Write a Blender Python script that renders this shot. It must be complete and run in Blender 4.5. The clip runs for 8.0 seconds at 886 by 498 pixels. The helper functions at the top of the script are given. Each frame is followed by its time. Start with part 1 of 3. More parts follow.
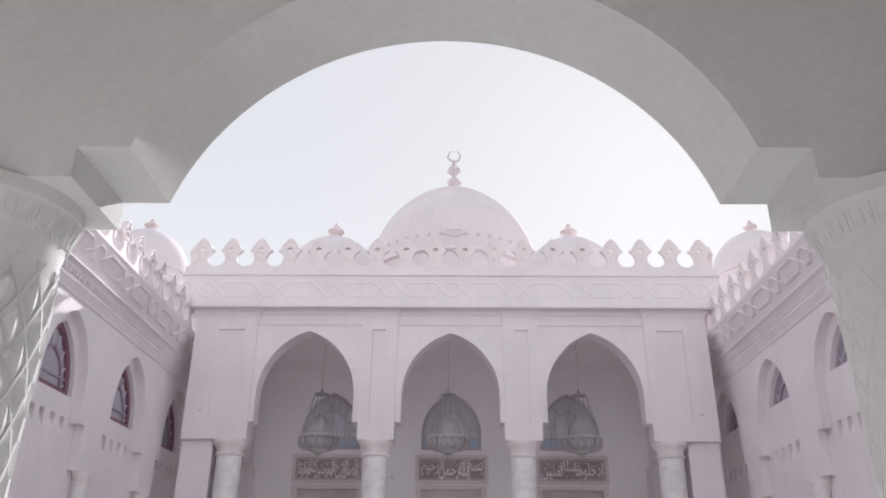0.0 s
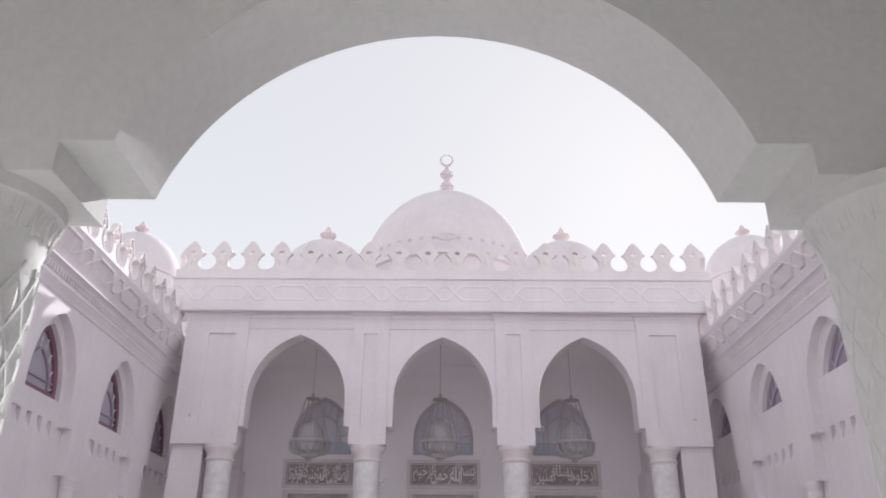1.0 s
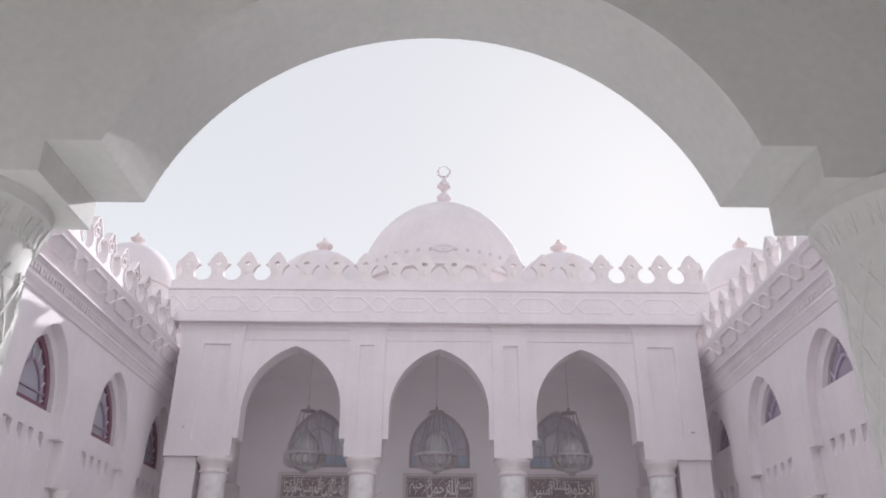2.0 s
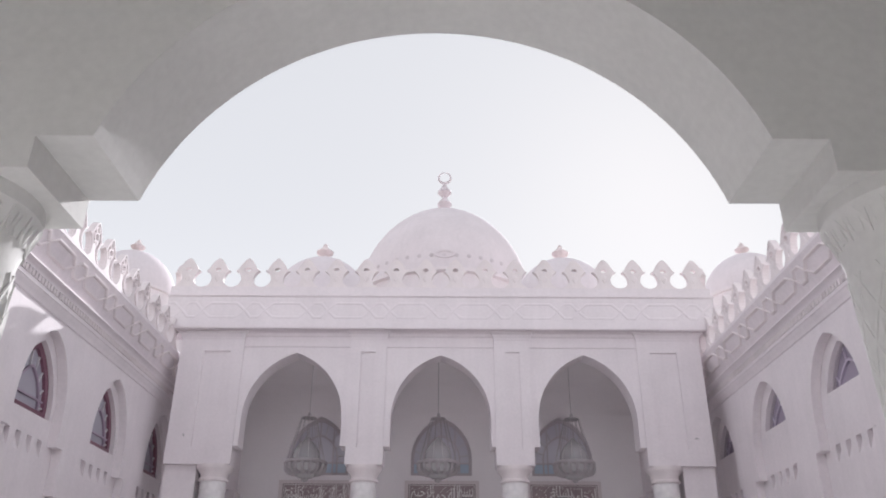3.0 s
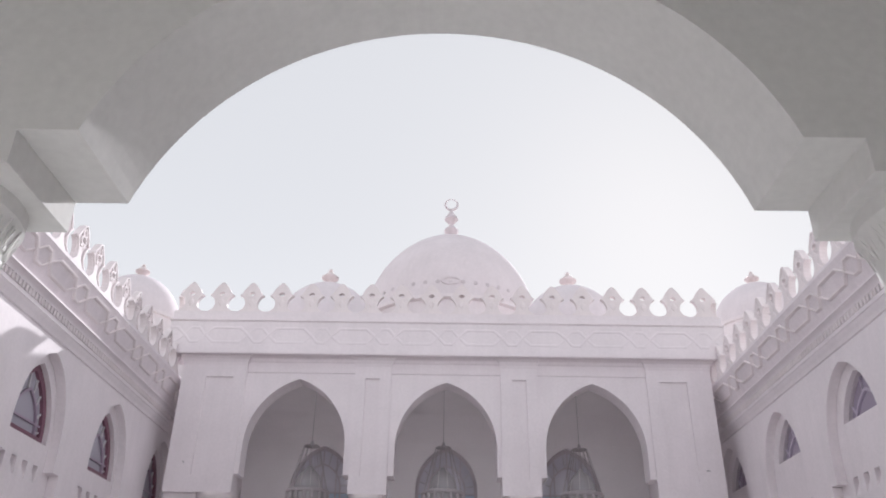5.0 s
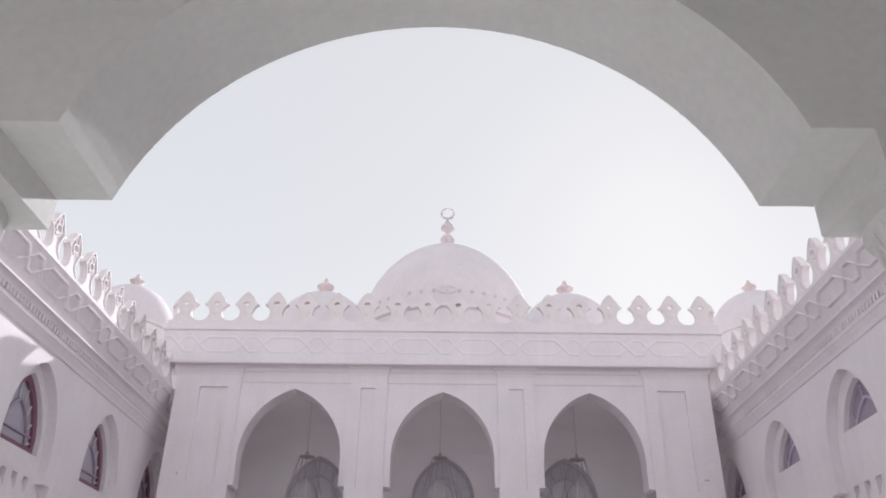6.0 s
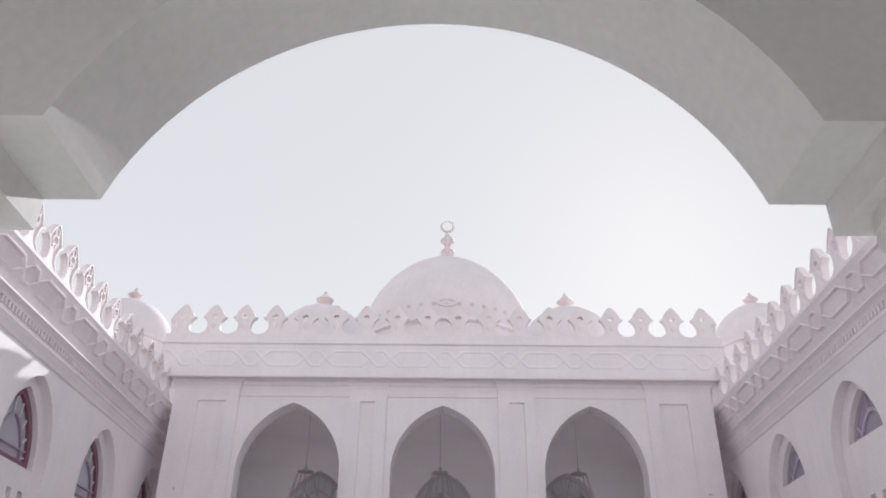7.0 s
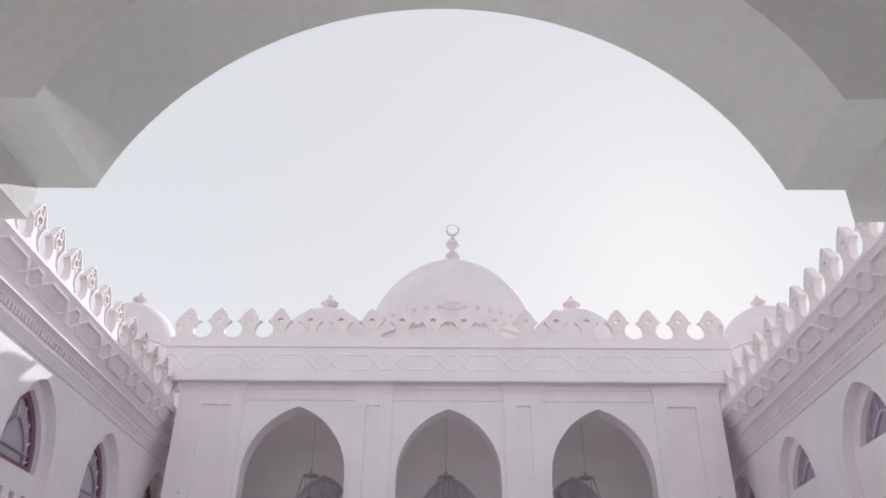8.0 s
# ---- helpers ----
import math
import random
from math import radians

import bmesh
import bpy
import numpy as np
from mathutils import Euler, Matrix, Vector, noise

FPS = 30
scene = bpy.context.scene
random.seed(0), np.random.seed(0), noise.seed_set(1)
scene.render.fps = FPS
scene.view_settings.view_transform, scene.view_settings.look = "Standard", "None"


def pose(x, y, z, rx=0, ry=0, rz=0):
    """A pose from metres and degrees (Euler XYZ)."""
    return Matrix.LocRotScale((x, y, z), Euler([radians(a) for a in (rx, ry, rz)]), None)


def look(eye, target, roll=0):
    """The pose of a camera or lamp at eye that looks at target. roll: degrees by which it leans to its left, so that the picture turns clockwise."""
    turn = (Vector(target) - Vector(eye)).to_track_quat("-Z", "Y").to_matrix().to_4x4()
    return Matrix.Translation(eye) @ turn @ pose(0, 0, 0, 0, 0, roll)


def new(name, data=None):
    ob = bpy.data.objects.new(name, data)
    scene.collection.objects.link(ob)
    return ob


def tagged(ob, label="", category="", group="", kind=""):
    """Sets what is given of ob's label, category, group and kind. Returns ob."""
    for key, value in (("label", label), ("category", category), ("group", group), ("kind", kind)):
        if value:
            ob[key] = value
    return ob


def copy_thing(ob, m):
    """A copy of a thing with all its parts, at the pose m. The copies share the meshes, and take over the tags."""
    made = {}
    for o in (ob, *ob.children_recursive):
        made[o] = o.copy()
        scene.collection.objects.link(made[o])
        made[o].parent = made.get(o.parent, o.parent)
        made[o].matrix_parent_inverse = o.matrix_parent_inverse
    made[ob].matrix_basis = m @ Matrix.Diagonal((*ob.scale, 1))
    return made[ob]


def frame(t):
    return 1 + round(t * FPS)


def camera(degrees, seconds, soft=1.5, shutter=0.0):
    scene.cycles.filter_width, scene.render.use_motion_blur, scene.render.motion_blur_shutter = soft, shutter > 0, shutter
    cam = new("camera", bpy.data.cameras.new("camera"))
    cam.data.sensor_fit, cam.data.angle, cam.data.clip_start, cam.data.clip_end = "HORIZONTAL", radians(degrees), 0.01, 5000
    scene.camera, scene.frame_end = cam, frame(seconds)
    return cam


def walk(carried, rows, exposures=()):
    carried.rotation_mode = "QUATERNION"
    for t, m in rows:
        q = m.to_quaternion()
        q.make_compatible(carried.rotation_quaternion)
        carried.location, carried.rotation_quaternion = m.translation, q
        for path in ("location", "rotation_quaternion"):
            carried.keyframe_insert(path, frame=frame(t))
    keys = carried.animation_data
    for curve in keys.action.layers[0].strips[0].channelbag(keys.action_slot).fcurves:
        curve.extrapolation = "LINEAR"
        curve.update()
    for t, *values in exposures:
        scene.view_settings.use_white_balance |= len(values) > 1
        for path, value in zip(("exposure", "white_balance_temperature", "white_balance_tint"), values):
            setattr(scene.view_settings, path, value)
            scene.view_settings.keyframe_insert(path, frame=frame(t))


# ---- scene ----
cam = camera(58.4, 8.0, soft=1.9)
PATH = [
    (0, (0.088, -21.613, 1.597), (0.062, -19.786, 2.41), 0.5),
    (0.5, (0.09, -21.557, 1.6), (0.066, -19.731, 2.416), 0.5),
    (1, (0.089, -21.505, 1.601), (0.082, -19.683, 2.426), 0.4),
    (1.5, (0.092, -21.445, 1.605), (0.092, -19.631, 2.448), 0.5),
    (3, (0.086, -21.259, 1.613), (0.084, -19.458, 2.484), 0.3),
    (3.5, (0.087, -21.187, 1.616), (0.075, -19.396, 2.506), 0.4),
    (4, (0.089, -21.113, 1.62), (0.069, -19.332, 2.53), 0.8),
    (4.5, (0.085, -21.041, 1.623), (0.063, -19.269, 2.549), 1.0),
    (6, (0.093, -20.815, 1.632), (0.083, -19.061, 2.593), 0.7),
    (6.5, (0.096, -20.737, 1.633), (0.087, -18.994, 2.613), 0.7),
    (7, (0.096, -20.665, 1.634), (0.086, -18.93, 2.627), 0.6),
    (7.5, (0.098, -20.59, 1.631), (0.082, -18.859, 2.633), 0.6),
    (8, (0.094, -20.515, 1.627), (0.071, -18.786, 2.632), 0.6),
]
walk(cam, [(t, look(eye, aim, roll)) for t, eye, aim, roll in PATH], exposures=[(0, 0.85, 6090, 14), (8, 0.78, 6090, 13)])

# ---- world and sun ----
SUN_ELEVATION, SUN_AZIMUTH = radians(30.0), radians(17.0)   # azimuth from +y towards +x
world = bpy.data.worlds.new("world")
scene.world = world
world.use_nodes = True
wn = world.node_tree.nodes
sky = wn.new("ShaderNodeTexSky")
sky.sky_type, sky.sun_disc = "NISHITA", False
sky.sun_elevation, sky.sun_rotation = SUN_ELEVATION, SUN_AZIMUTH
sky.air_density, sky.dust_density, sky.ozone_density = 1.0, 4.0, 1.0
wn["Background"].inputs["Strength"].default_value = 0.06
wl = world.node_tree.links
wl.new(sky.outputs["Color"], wn["Background"].inputs["Color"])
haze = wn.new("ShaderNodeBackground")          # bright dusty haze over the whole sky, thicker towards the horizon
aim = wn.new("ShaderNodeTexCoord")
height = wn.new("ShaderNodeSeparateXYZ")
wl.new(aim.outputs["Generated"], height.inputs[0])
link = height.outputs["Z"]
for kind, first, second in (("MAXIMUM", None, 0.0), ("POWER", math.exp(-8.2), None), ("MULTIPLY_ADD", None, 1.0)):
    step = wn.new("ShaderNodeMath")
    step.operation = kind
    wl.new(link, step.inputs[1 if first is not None else 0])
    if first is not None:
        step.inputs[0].default_value = first
    if second is not None:
        step.inputs[1].default_value = second
    step.inputs[2].default_value = 0.443
    link = step.outputs[0]
wl.new(link, haze.inputs["Strength"])
haze.inputs["Color"].default_value = (0.985, 0.982, 0.96, 1)
both_skies = wn.new("ShaderNodeMixShader")
both_skies.inputs[0].default_value = 0.975
wl.new(wn["Background"].outputs[0], both_skies.inputs[1])
wl.new(haze.outputs[0], both_skies.inputs[2])
wl.new(both_skies.outputs[0], wn["World Output"].inputs["Surface"])
sun = new("sun", bpy.data.lights.new("sun", "SUN"))
sun.data.energy, sun.data.angle, sun.data.color = 2.9, radians(0.53), (1.0, 0.965, 0.92)
toward = Vector((math.sin(SUN_AZIMUTH) * math.cos(SUN_ELEVATION), math.cos(SUN_AZIMUTH) * math.cos(SUN_ELEVATION), math.sin(SUN_ELEVATION)))
sun.matrix_world = look(toward * 60, (0, 0, 0))


# ---- materials ----
def plain(name, colour, rough=0.6, metal=0.0, grain=14.0, mottle=0.9, vary=0.08, bump=0.15, streak=0.0, spec=0.4):
    """A surface with fine grain, broad mottling, light relief and, where asked, rain streaks."""
    m = bpy.data.materials.new(name)
    m.use_nodes = True
    n, l = m.node_tree.nodes, m.node_tree.links
    b = n["Principled BSDF"]
    b.inputs["Roughness"].default_value, b.inputs["Metallic"].default_value = rough, metal
    b.inputs["Specular IOR Level"].default_value = spec
    where = n.new("ShaderNodeTexCoord")
    broad = n.new("ShaderNodeTexNoise")
    broad.inputs["Scale"].default_value, broad.inputs["Detail"].default_value = mottle, 5
    fine = n.new("ShaderNodeTexNoise")
    fine.inputs["Scale"].default_value, fine.inputs["Detail"].default_value = grain, 6
    l.new(where.outputs["Object"], broad.inputs["Vector"])
    l.new(where.outputs["Object"], fine.inputs["Vector"])
    both = n.new("ShaderNodeMix")
    both.data_type = "FLOAT"
    both.inputs[0].default_value = 0.4
    l.new(broad.outputs["Fac"], both.inputs[2])
    l.new(fine.outputs["Fac"], both.inputs[3])
    value = both.outputs[0]
    if streak:
        squash = n.new("ShaderNodeMapping")
        squash.inputs["Scale"].default_value = (3.2, 3.2, 0.22)
        rain = n.new("ShaderNodeTexNoise")
        rain.inputs["Scale"].default_value, rain.inputs["Detail"].default_value = 1.6, 4
        l.new(where.outputs["Object"], squash.inputs["Vector"])
        l.new(squash.outputs["Vector"], rain.inputs["Vector"])
        more = n.new("ShaderNodeMix")
        more.data_type = "FLOAT"
        more.inputs[0].default_value = streak
        l.new(value, more.inputs[2])
        l.new(rain.outputs["Fac"], more.inputs[3])
        value = more.outputs[0]
    ramp = n.new("ShaderNodeValToRGB")
    ramp.color_ramp.elements[0].position, ramp.color_ramp.elements[1].position = 0.32, 0.62
    ramp.color_ramp.elements[0].color = (*[c * (1 - vary) ** 2 for c in colour], 1)
    ramp.color_ramp.elements[1].color = (*[min(1, c * (1 + vary * 0.4)) for c in colour], 1)
    l.new(value, ramp.inputs["Fac"])
    l.new(ramp.outputs["Color"], b.inputs["Base Color"])
    dent = n.new("ShaderNodeBump")
    dent.inputs["Strength"].default_value, dent.inputs["Distance"].default_value = bump, 0.02
    l.new(fine.outputs["Fac"], dent.inputs["Height"])
    l.new(dent.outputs["Normal"], b.inputs["Normal"])
    return m


PLASTER = plain("white_plaster", (0.800, 0.736, 0.762), 0.75, vary=0.05, streak=0.22)
# plaster lightened inside the porch to stand in for missing light
INNER = plain("lightened_porch_plaster", (0.95, 0.905, 0.925), 0.6, vary=0.02)
GREYPLASTER = plain("greyish_white_plaster", (0.835, 0.83, 0.81), 0.85, bump=0.035, vary=0.05, grain=18, streak=0.1, spec=0.2)
CARVED = plain("carved_white_stone", (0.81, 0.74, 0.75), 0.7, grain=26, vary=0.07, streak=0.3)
STUCCO = plain("weathered_stucco", (0.795, 0.728, 0.755), 0.8, grain=16, vary=0.07, streak=0.3)
SHELL = plain("dome_plaster", (0.76, 0.698, 0.73), 0.92, grain=9, vary=0.05, bump=0.06, streak=0.25, spec=0.1)
MARBLE = plain("pale_marble", (0.80, 0.765, 0.775), 0.4, grain=5, mottle=2.5, vary=0.1, bump=0.05)
MAROON = plain("maroon_wood", (0.24, 0.11, 0.155), 0.45, grain=30, vary=0.2)
GREYWOOD = plain("grey_painted_wood", (0.56, 0.50, 0.54), 0.5, grain=30, vary=0.12)
PLATE = plain("mauve_brown_stone", (0.42, 0.335, 0.35), 0.5, grain=20, vary=0.15)
LETTER = plain("whitewashed_lettering", (0.93, 0.91, 0.90), 0.6, grain=30)
DOORWOOD = plain("pale_mauve_door_paint", (0.72, 0.65, 0.65), 0.5, grain=24, vary=0.2)
LAMPMETAL = plain("grey_brass", (0.50, 0.46, 0.48), 0.5, metal=0.2, grain=18, vary=0.15)
LAMPGLASS = plain("milky_lamp_glass", (0.56, 0.54, 0.55), 0.25, grain=6)
GILT = plain("dull_pink_gilt", (0.70, 0.63, 0.665), 0.6, metal=0.05, grain=12, vary=0.12)
TERRACOTTA = plain("pink_finial_stone", (0.78, 0.68, 0.68), 0.6, grain=20, vary=0.12)
SAND = plain("sandy_ground", (0.42, 0.36, 0.29), 0.9, grain=3, mottle=0.08, vary=0.18)
PAVE = plain("pale_stone_paving", (0.54, 0.53, 0.52), 0.55, grain=8, mottle=0.5, vary=0.1)
# for floors out of view, set bright as a light bounce
WHITEPAVE = plain("bounce_bright_paving", (0.90, 0.88, 0.87), 0.3, grain=8, mottle=0.6, vary=0.08, bump=0.03)
PALEWOOD = plain("pale_grey_wood", (0.60, 0.57, 0.60), 0.5, grain=30, vary=0.1)
LILACWOOD = plain("lilac_grey_wood", (0.50, 0.44, 0.54), 0.5, grain=30, vary=0.1)
DUSKWOOD = plain("dusky_lilac_wood", (0.36, 0.28, 0.36), 0.5, grain=30, vary=0.1)
ROOF = plain("roof_screed", (0.5, 0.47, 0.43), 0.85, grain=4, vary=0.12)
VENT = plain("painted_vent_collar", (0.64, 0.58, 0.61), 0.8)


def glass(name, tint, rough, clear):
    m = bpy.data.materials.new(name)
    m.use_nodes = True
    n, l = m.node_tree.nodes, m.node_tree.links
    b = n["Principled BSDF"]
    b.inputs["Base Color"].default_value = (*tint, 1)
    b.inputs["Roughness"].default_value, b.inputs["Transmission Weight"].default_value = rough, clear
    b.inputs["IOR"].default_value = 1.45
    wave = n.new("ShaderNodeTexNoise")
    wave.inputs["Scale"].default_value = 3.0
    dent = n.new("ShaderNodeBump")
    dent.inputs["Strength"].default_value, dent.inputs["Distance"].default_value = 0.05, 0.02
    l.new(wave.outputs["Fac"], dent.inputs["Height"])
    l.new(dent.outputs["Normal"], b.inputs["Normal"])
    return m


PANE = glass("window_glass", (0.74, 0.71, 0.79), 0.12, 0.15)
BLUE_PANE = glass("pale_blue_glass", (0.60, 0.70, 0.82), 0.2, 0.15)
SHADY_PANE = glass("dim_window_glass", (0.52, 0.45, 0.57), 0.15, 0.3)
SHADEGLASS = glass("lamp_shade_glass", (0.72, 0.70, 0.72), 0.2, 0.6)
# the pale sky reflection of the west panes is put into the tint
WEST_PANE = glass("west_window_glass", (0.56, 0.53, 0.61), 0.2, 0.25)


# ---- building helpers ----
def mesh(name, bm, mat, smooth=False):
    bmesh.ops.recalc_face_normals(bm, faces=bm.faces)
    me = bpy.data.meshes.new(name)
    bm.to_mesh(me)
    bm.free()
    me.materials.append(mat)
    if smooth:
        me.polygons.foreach_set("use_smooth", [True] * len(me.polygons))
        me.set_sharp_from_angle(angle=radians(40))
    return me


def part(name, bm, mat, parent=None, label="", smooth=False):
    """One mesh object, in world coordinates, under a thing, a part or alone."""
    ob = new(name, bm if isinstance(bm, bpy.types.Mesh) else mesh(name, bm, mat, smooth))
    if parent:
        ob.parent = parent
        ob.matrix_parent_inverse = world_of(parent).inverted()
    if label:
        ob["label"] = label
    return ob


def world_of(ob):
    m = ob.matrix_parent_inverse @ ob.matrix_basis if ob.parent else ob.matrix_basis.copy()
    return world_of(ob.parent) @ m if ob.parent else m


def thing(name, at, label, category, group=""):
    ob = new(name)
    ob.matrix_basis = Matrix.Translation(at)
    ob.empty_display_size = 0.2
    return tagged(ob, label, category, group)


def structure(name, bm, mat, label, category="", smooth=False):
    return tagged(part(name, bm, mat, smooth=smooth), label, category or name.split("_")[0], kind="structure")


def front(y):
    """Plane that faces -y: u along x, v up, w out of the wall."""
    return lambda u, v, w: (u, y - w, v)


def side(x):
    """Plane of a wing wall that faces the middle: u along y, v up, w out of the wall."""
    s = -1 if x > 0 else 1
    return lambda u, v, w: (x + s * w, u, v)


def slab(bm, plane, outer, holes, w0, w1):
    """A sheet with holes, between two depths."""
    start = len(bm.verts)
    rings = []
    for w in (w0, w1):
        layer = []
        for loop in (outer, *holes):
            layer.append([bm.verts.new(plane(u, v, w)) for u, v in loop])
        rings.append(layer)
    for layer in rings:
        edges = []
        for ring in layer:
            for a, b in zip(ring, ring[1:] + ring[:1]):
                edges.append(bm.edges.new((a, b)))
        bmesh.ops.triangle_fill(bm, use_beauty=True, use_dissolve=False, edges=edges)
    for near, far in zip(*rings):
        for i in range(len(near)):
            j = (i + 1) % len(near)
            bm.faces.new((near[i], near[j], far[j], far[i]))
    return bm


def rect(u0, u1, v0, v1):
    return [(u0, v0), (u1, v0), (u1, v1), (u0, v1)]


def box(bm, x0, x1, y0, y1, z0, z1):
    v = [bm.verts.new((x, y, z)) for z in (z0, z1) for x, y in ((x0, y0), (x1, y0), (x1, y1), (x0, y1))]
    for f in ((0, 1, 2, 3), (4, 5, 6, 7), (0, 1, 5, 4), (1, 2, 6, 5), (2, 3, 7, 6), (3, 0, 4, 7)):
        bm.faces.new([v[i] for i in f])
    return bm


def soft_box(x0, x1, y0, y1, z0, z1, r=0.012):
    bm = box(bmesh.new(), x0, x1, y0, y1, z0, z1)
    bmesh.ops.bevel(bm, geom=bm.edges[:], offset=r, segments=2, affect="EDGES")
    return bm


def bar(bm, plane, u0, u1, v0, v1, w0, w1):
    p = [plane(u, v, w) for w in (w0, w1) for u, v in ((u0, v0), (u1, v0), (u1, v1), (u0, v1))]
    v = [bm.verts.new(c) for c in p]
    for f in ((0, 1, 2, 3), (4, 5, 6, 7), (0, 1, 5, 4), (1, 2, 6, 5), (2, 3, 7, 6), (3, 0, 4, 7)):
        bm.faces.new([v[i] for i in f])
    return bm


def sweep(bm, plane, u0, u1, profile):
    """A moulding of closed section, profile of (height, depth), along a wall."""
    ends = [[bm.verts.new(plane(u, v, w)) for v, w in profile] for u in (u0, u1)]
    for end in ends:
        bm.faces.new(end)
    for i in range(len(profile)):
        j = (i + 1) % len(profile)
        bm.faces.new((ends[0][i], ends[0][j], ends[1][j], ends[1][i]))
    return bm


def strap(bm, plane, points, wide, w0, w1, bead=False):
    """A raised band, flat or rounded, with mitred corners along a line of points on a wall."""
    hump = w1 - w0
    section = ((1, w0), (0.9, w0 + 0.5 * hump), (0.6, w0 + 0.87 * hump), (0, w1), (-0.6, w0 + 0.87 * hump), (-0.9, w0 + 0.5 * hump), (-1, w0)) if bead else ((1, w0), (0.8, w1), (-0.8, w1), (-1, w0))
    rows = []
    for i, (u, v) in enumerate(points):
        ways = []
        for a, b in ((i - 1, i), (i, i + 1)):
            if a >= 0 and b < len(points):
                du, dv = points[b][0] - points[a][0], points[b][1] - points[a][1]
                d = math.hypot(du, dv)
                ways.append((du / d, dv / d))
        tu, tv = sum(k[0] for k in ways), sum(k[1] for k in ways)
        d = math.hypot(tu, tv)
        nu, nv = -tv / d, tu / d
        k = wide / 2 / max(0.3, nu * -ways[0][1] + nv * ways[0][0])
        rows.append([bm.verts.new(plane(u + nu * e, v + nv * e, w)) for e, w in [(k * share, level) for share, level in section]])
    for a, b in zip(rows, rows[1:]):
        for i in range(len(section) - 1):
            bm.faces.new((a[i], a[i + 1], b[i + 1], b[i]))
    return bm


def arch(c, half, spring, apex, n=10, floor=None):
    """Points of a pointed arch from its right foot over the apex to its left foot; floor cuts it above the spring."""
    h = apex - spring
    r = (half * half + h * h) / (2 * half)
    right = []
    start = 0.0
    if floor is not None and floor > spring:
        start = math.asin((floor - spring) / r)
    end = math.asin(min(1, h / r))
    for i in range(n + 1):
        a = start + (end - start) * i / n
        right.append((half - r + r * math.cos(a), spring + r * math.sin(a)))
    right[-1] = (0.0, apex)
    pts = [(c + u, v) for u, v in right] + [(c - u, v) for u, v in reversed(right[:-1])]
    if floor is not None and floor < spring:
        pts = [(c + half, floor)] + pts + [(c - half, floor)]
    return pts


def lathe(bm, profile, at=(0, 0, 0), n=32, flute=0.0, lobes=0):
    """A turned body: profile of (radius, height)."""
    rings = []
    for r, z in profile:
        ring = []
        for i in range(n):
            a = 2 * math.pi * i / n
            k = r * (1 + flute * math.cos(lobes * a)) if lobes else r
            ring.append(bm.verts.new((at[0] + k * math.cos(a), at[1] + k * math.sin(a), at[2] + z)))
        rings.append(ring)
    for low, high in zip(rings, rings[1:]):
        for i in range(n):
            j = (i + 1) % n
            bm.faces.new((low[i], low[j], high[j], high[i]))
    bm.faces.new(rings[0])
    bm.faces.new(rings[-1])
    return bm


def rod(bm, a, b, r, n=8):
    a, b = Vector(a), Vector(b)
    q = (b - a).to_track_quat("Z", "Y")
    rings = [[bm.verts.new(p + q @ Vector((r * math.cos(2 * math.pi * i / n), r * math.sin(2 * math.pi * i / n), 0))) for i in range(n)] for p in (a, b)]
    for i in range(n):
        j = (i + 1) % n
        bm.faces.new((rings[0][i], rings[0][j], rings[1][j], rings[1][i]))
    bm.faces.new(rings[0])
    bm.faces.new(rings[1])
    return bm


# ---- ground ----
bm = bmesh.new()
bmesh.ops.create_grid(bm, x_segments=8, y_segments=8, size=1500)
structure("ground", bm, SAND, "flat sandy ground around the mosque")
# paving out of view: its tones are chosen to bounce or hold back light
structure("pavement", soft_box(-7.84, 7.84, -9.0, 5.1, 0.0, 0.02), WHITEPAVE, "unseen paving before the porch, made bright to bounce light into it")
structure("pavement_south", soft_box(-7.84, 7.84, -17.0, -9.0, 0.0, 0.02), PAVE, "unseen paving of the courtyard, kept darker to dim the near arch")
structure("floor", soft_box(-12, 12, -22.8, -17.0, 0.0, 0.021), WHITEPAVE, "polished white marble floor of the entrance arcade")


# ---- courtyard front: arcade wall with three pointed arches ----
HALF, LEDGE, PIER_FOOT, WALL_TOP, END = 1.37, 6.055, 5.57, 9.27, 7.27
outline = [(-END, PIER_FOOT)]
# centre, half width, apex and the piers' edges of each opening
for c, half, apex, west, east in ((-4.015, 1.358, 8.645, -5.53, -2.50), (0.025, 1.36, 8.59, -1.505, 1.50), (4.01, 1.335, 8.613, 2.53, 5.53)):
    outline += [(west, PIER_FOOT), (west, LEDGE), (c - half, LEDGE)]
    outline += list(reversed(arch(c, half, 6.8, apex, 14)))
    outline += [(c + half, LEDGE), (east, LEDGE), (east, PIER_FOOT)]
outline += [(END, PIER_FOOT), (END, WALL_TOP), (-END, WALL_TOP)]
wall_north = structure("wall_north", slab(bmesh.new(), front(0), outline, [], -0.6, 0.0), PLASTER,
                       "white plastered arcade front with three pointed arches", "wall")
for u0, u1, h0, h1 in ((-END, -5.5, -6.6, -5.85), (-2.5, -1.5, -2.21, -1.82), (1.5, 2.5, 1.82, 2.21), (5.5, END, 5.85, 6.6)):
    part("pilaster", slab(bmesh.new(), front(0), rect(u0, u1, PIER_FOOT, 9.0), [rect(h0, h1, 6.0, 8.67)], 0.0, 0.06), PLASTER, wall_north,
         "flat white pilaster with a sunk panel")
part("string_course", bar(bmesh.new(), front(0), -END + 0.02, END - 0.02, 8.81, 8.84, -0.3, 0.03), PLASTER, wall_north)
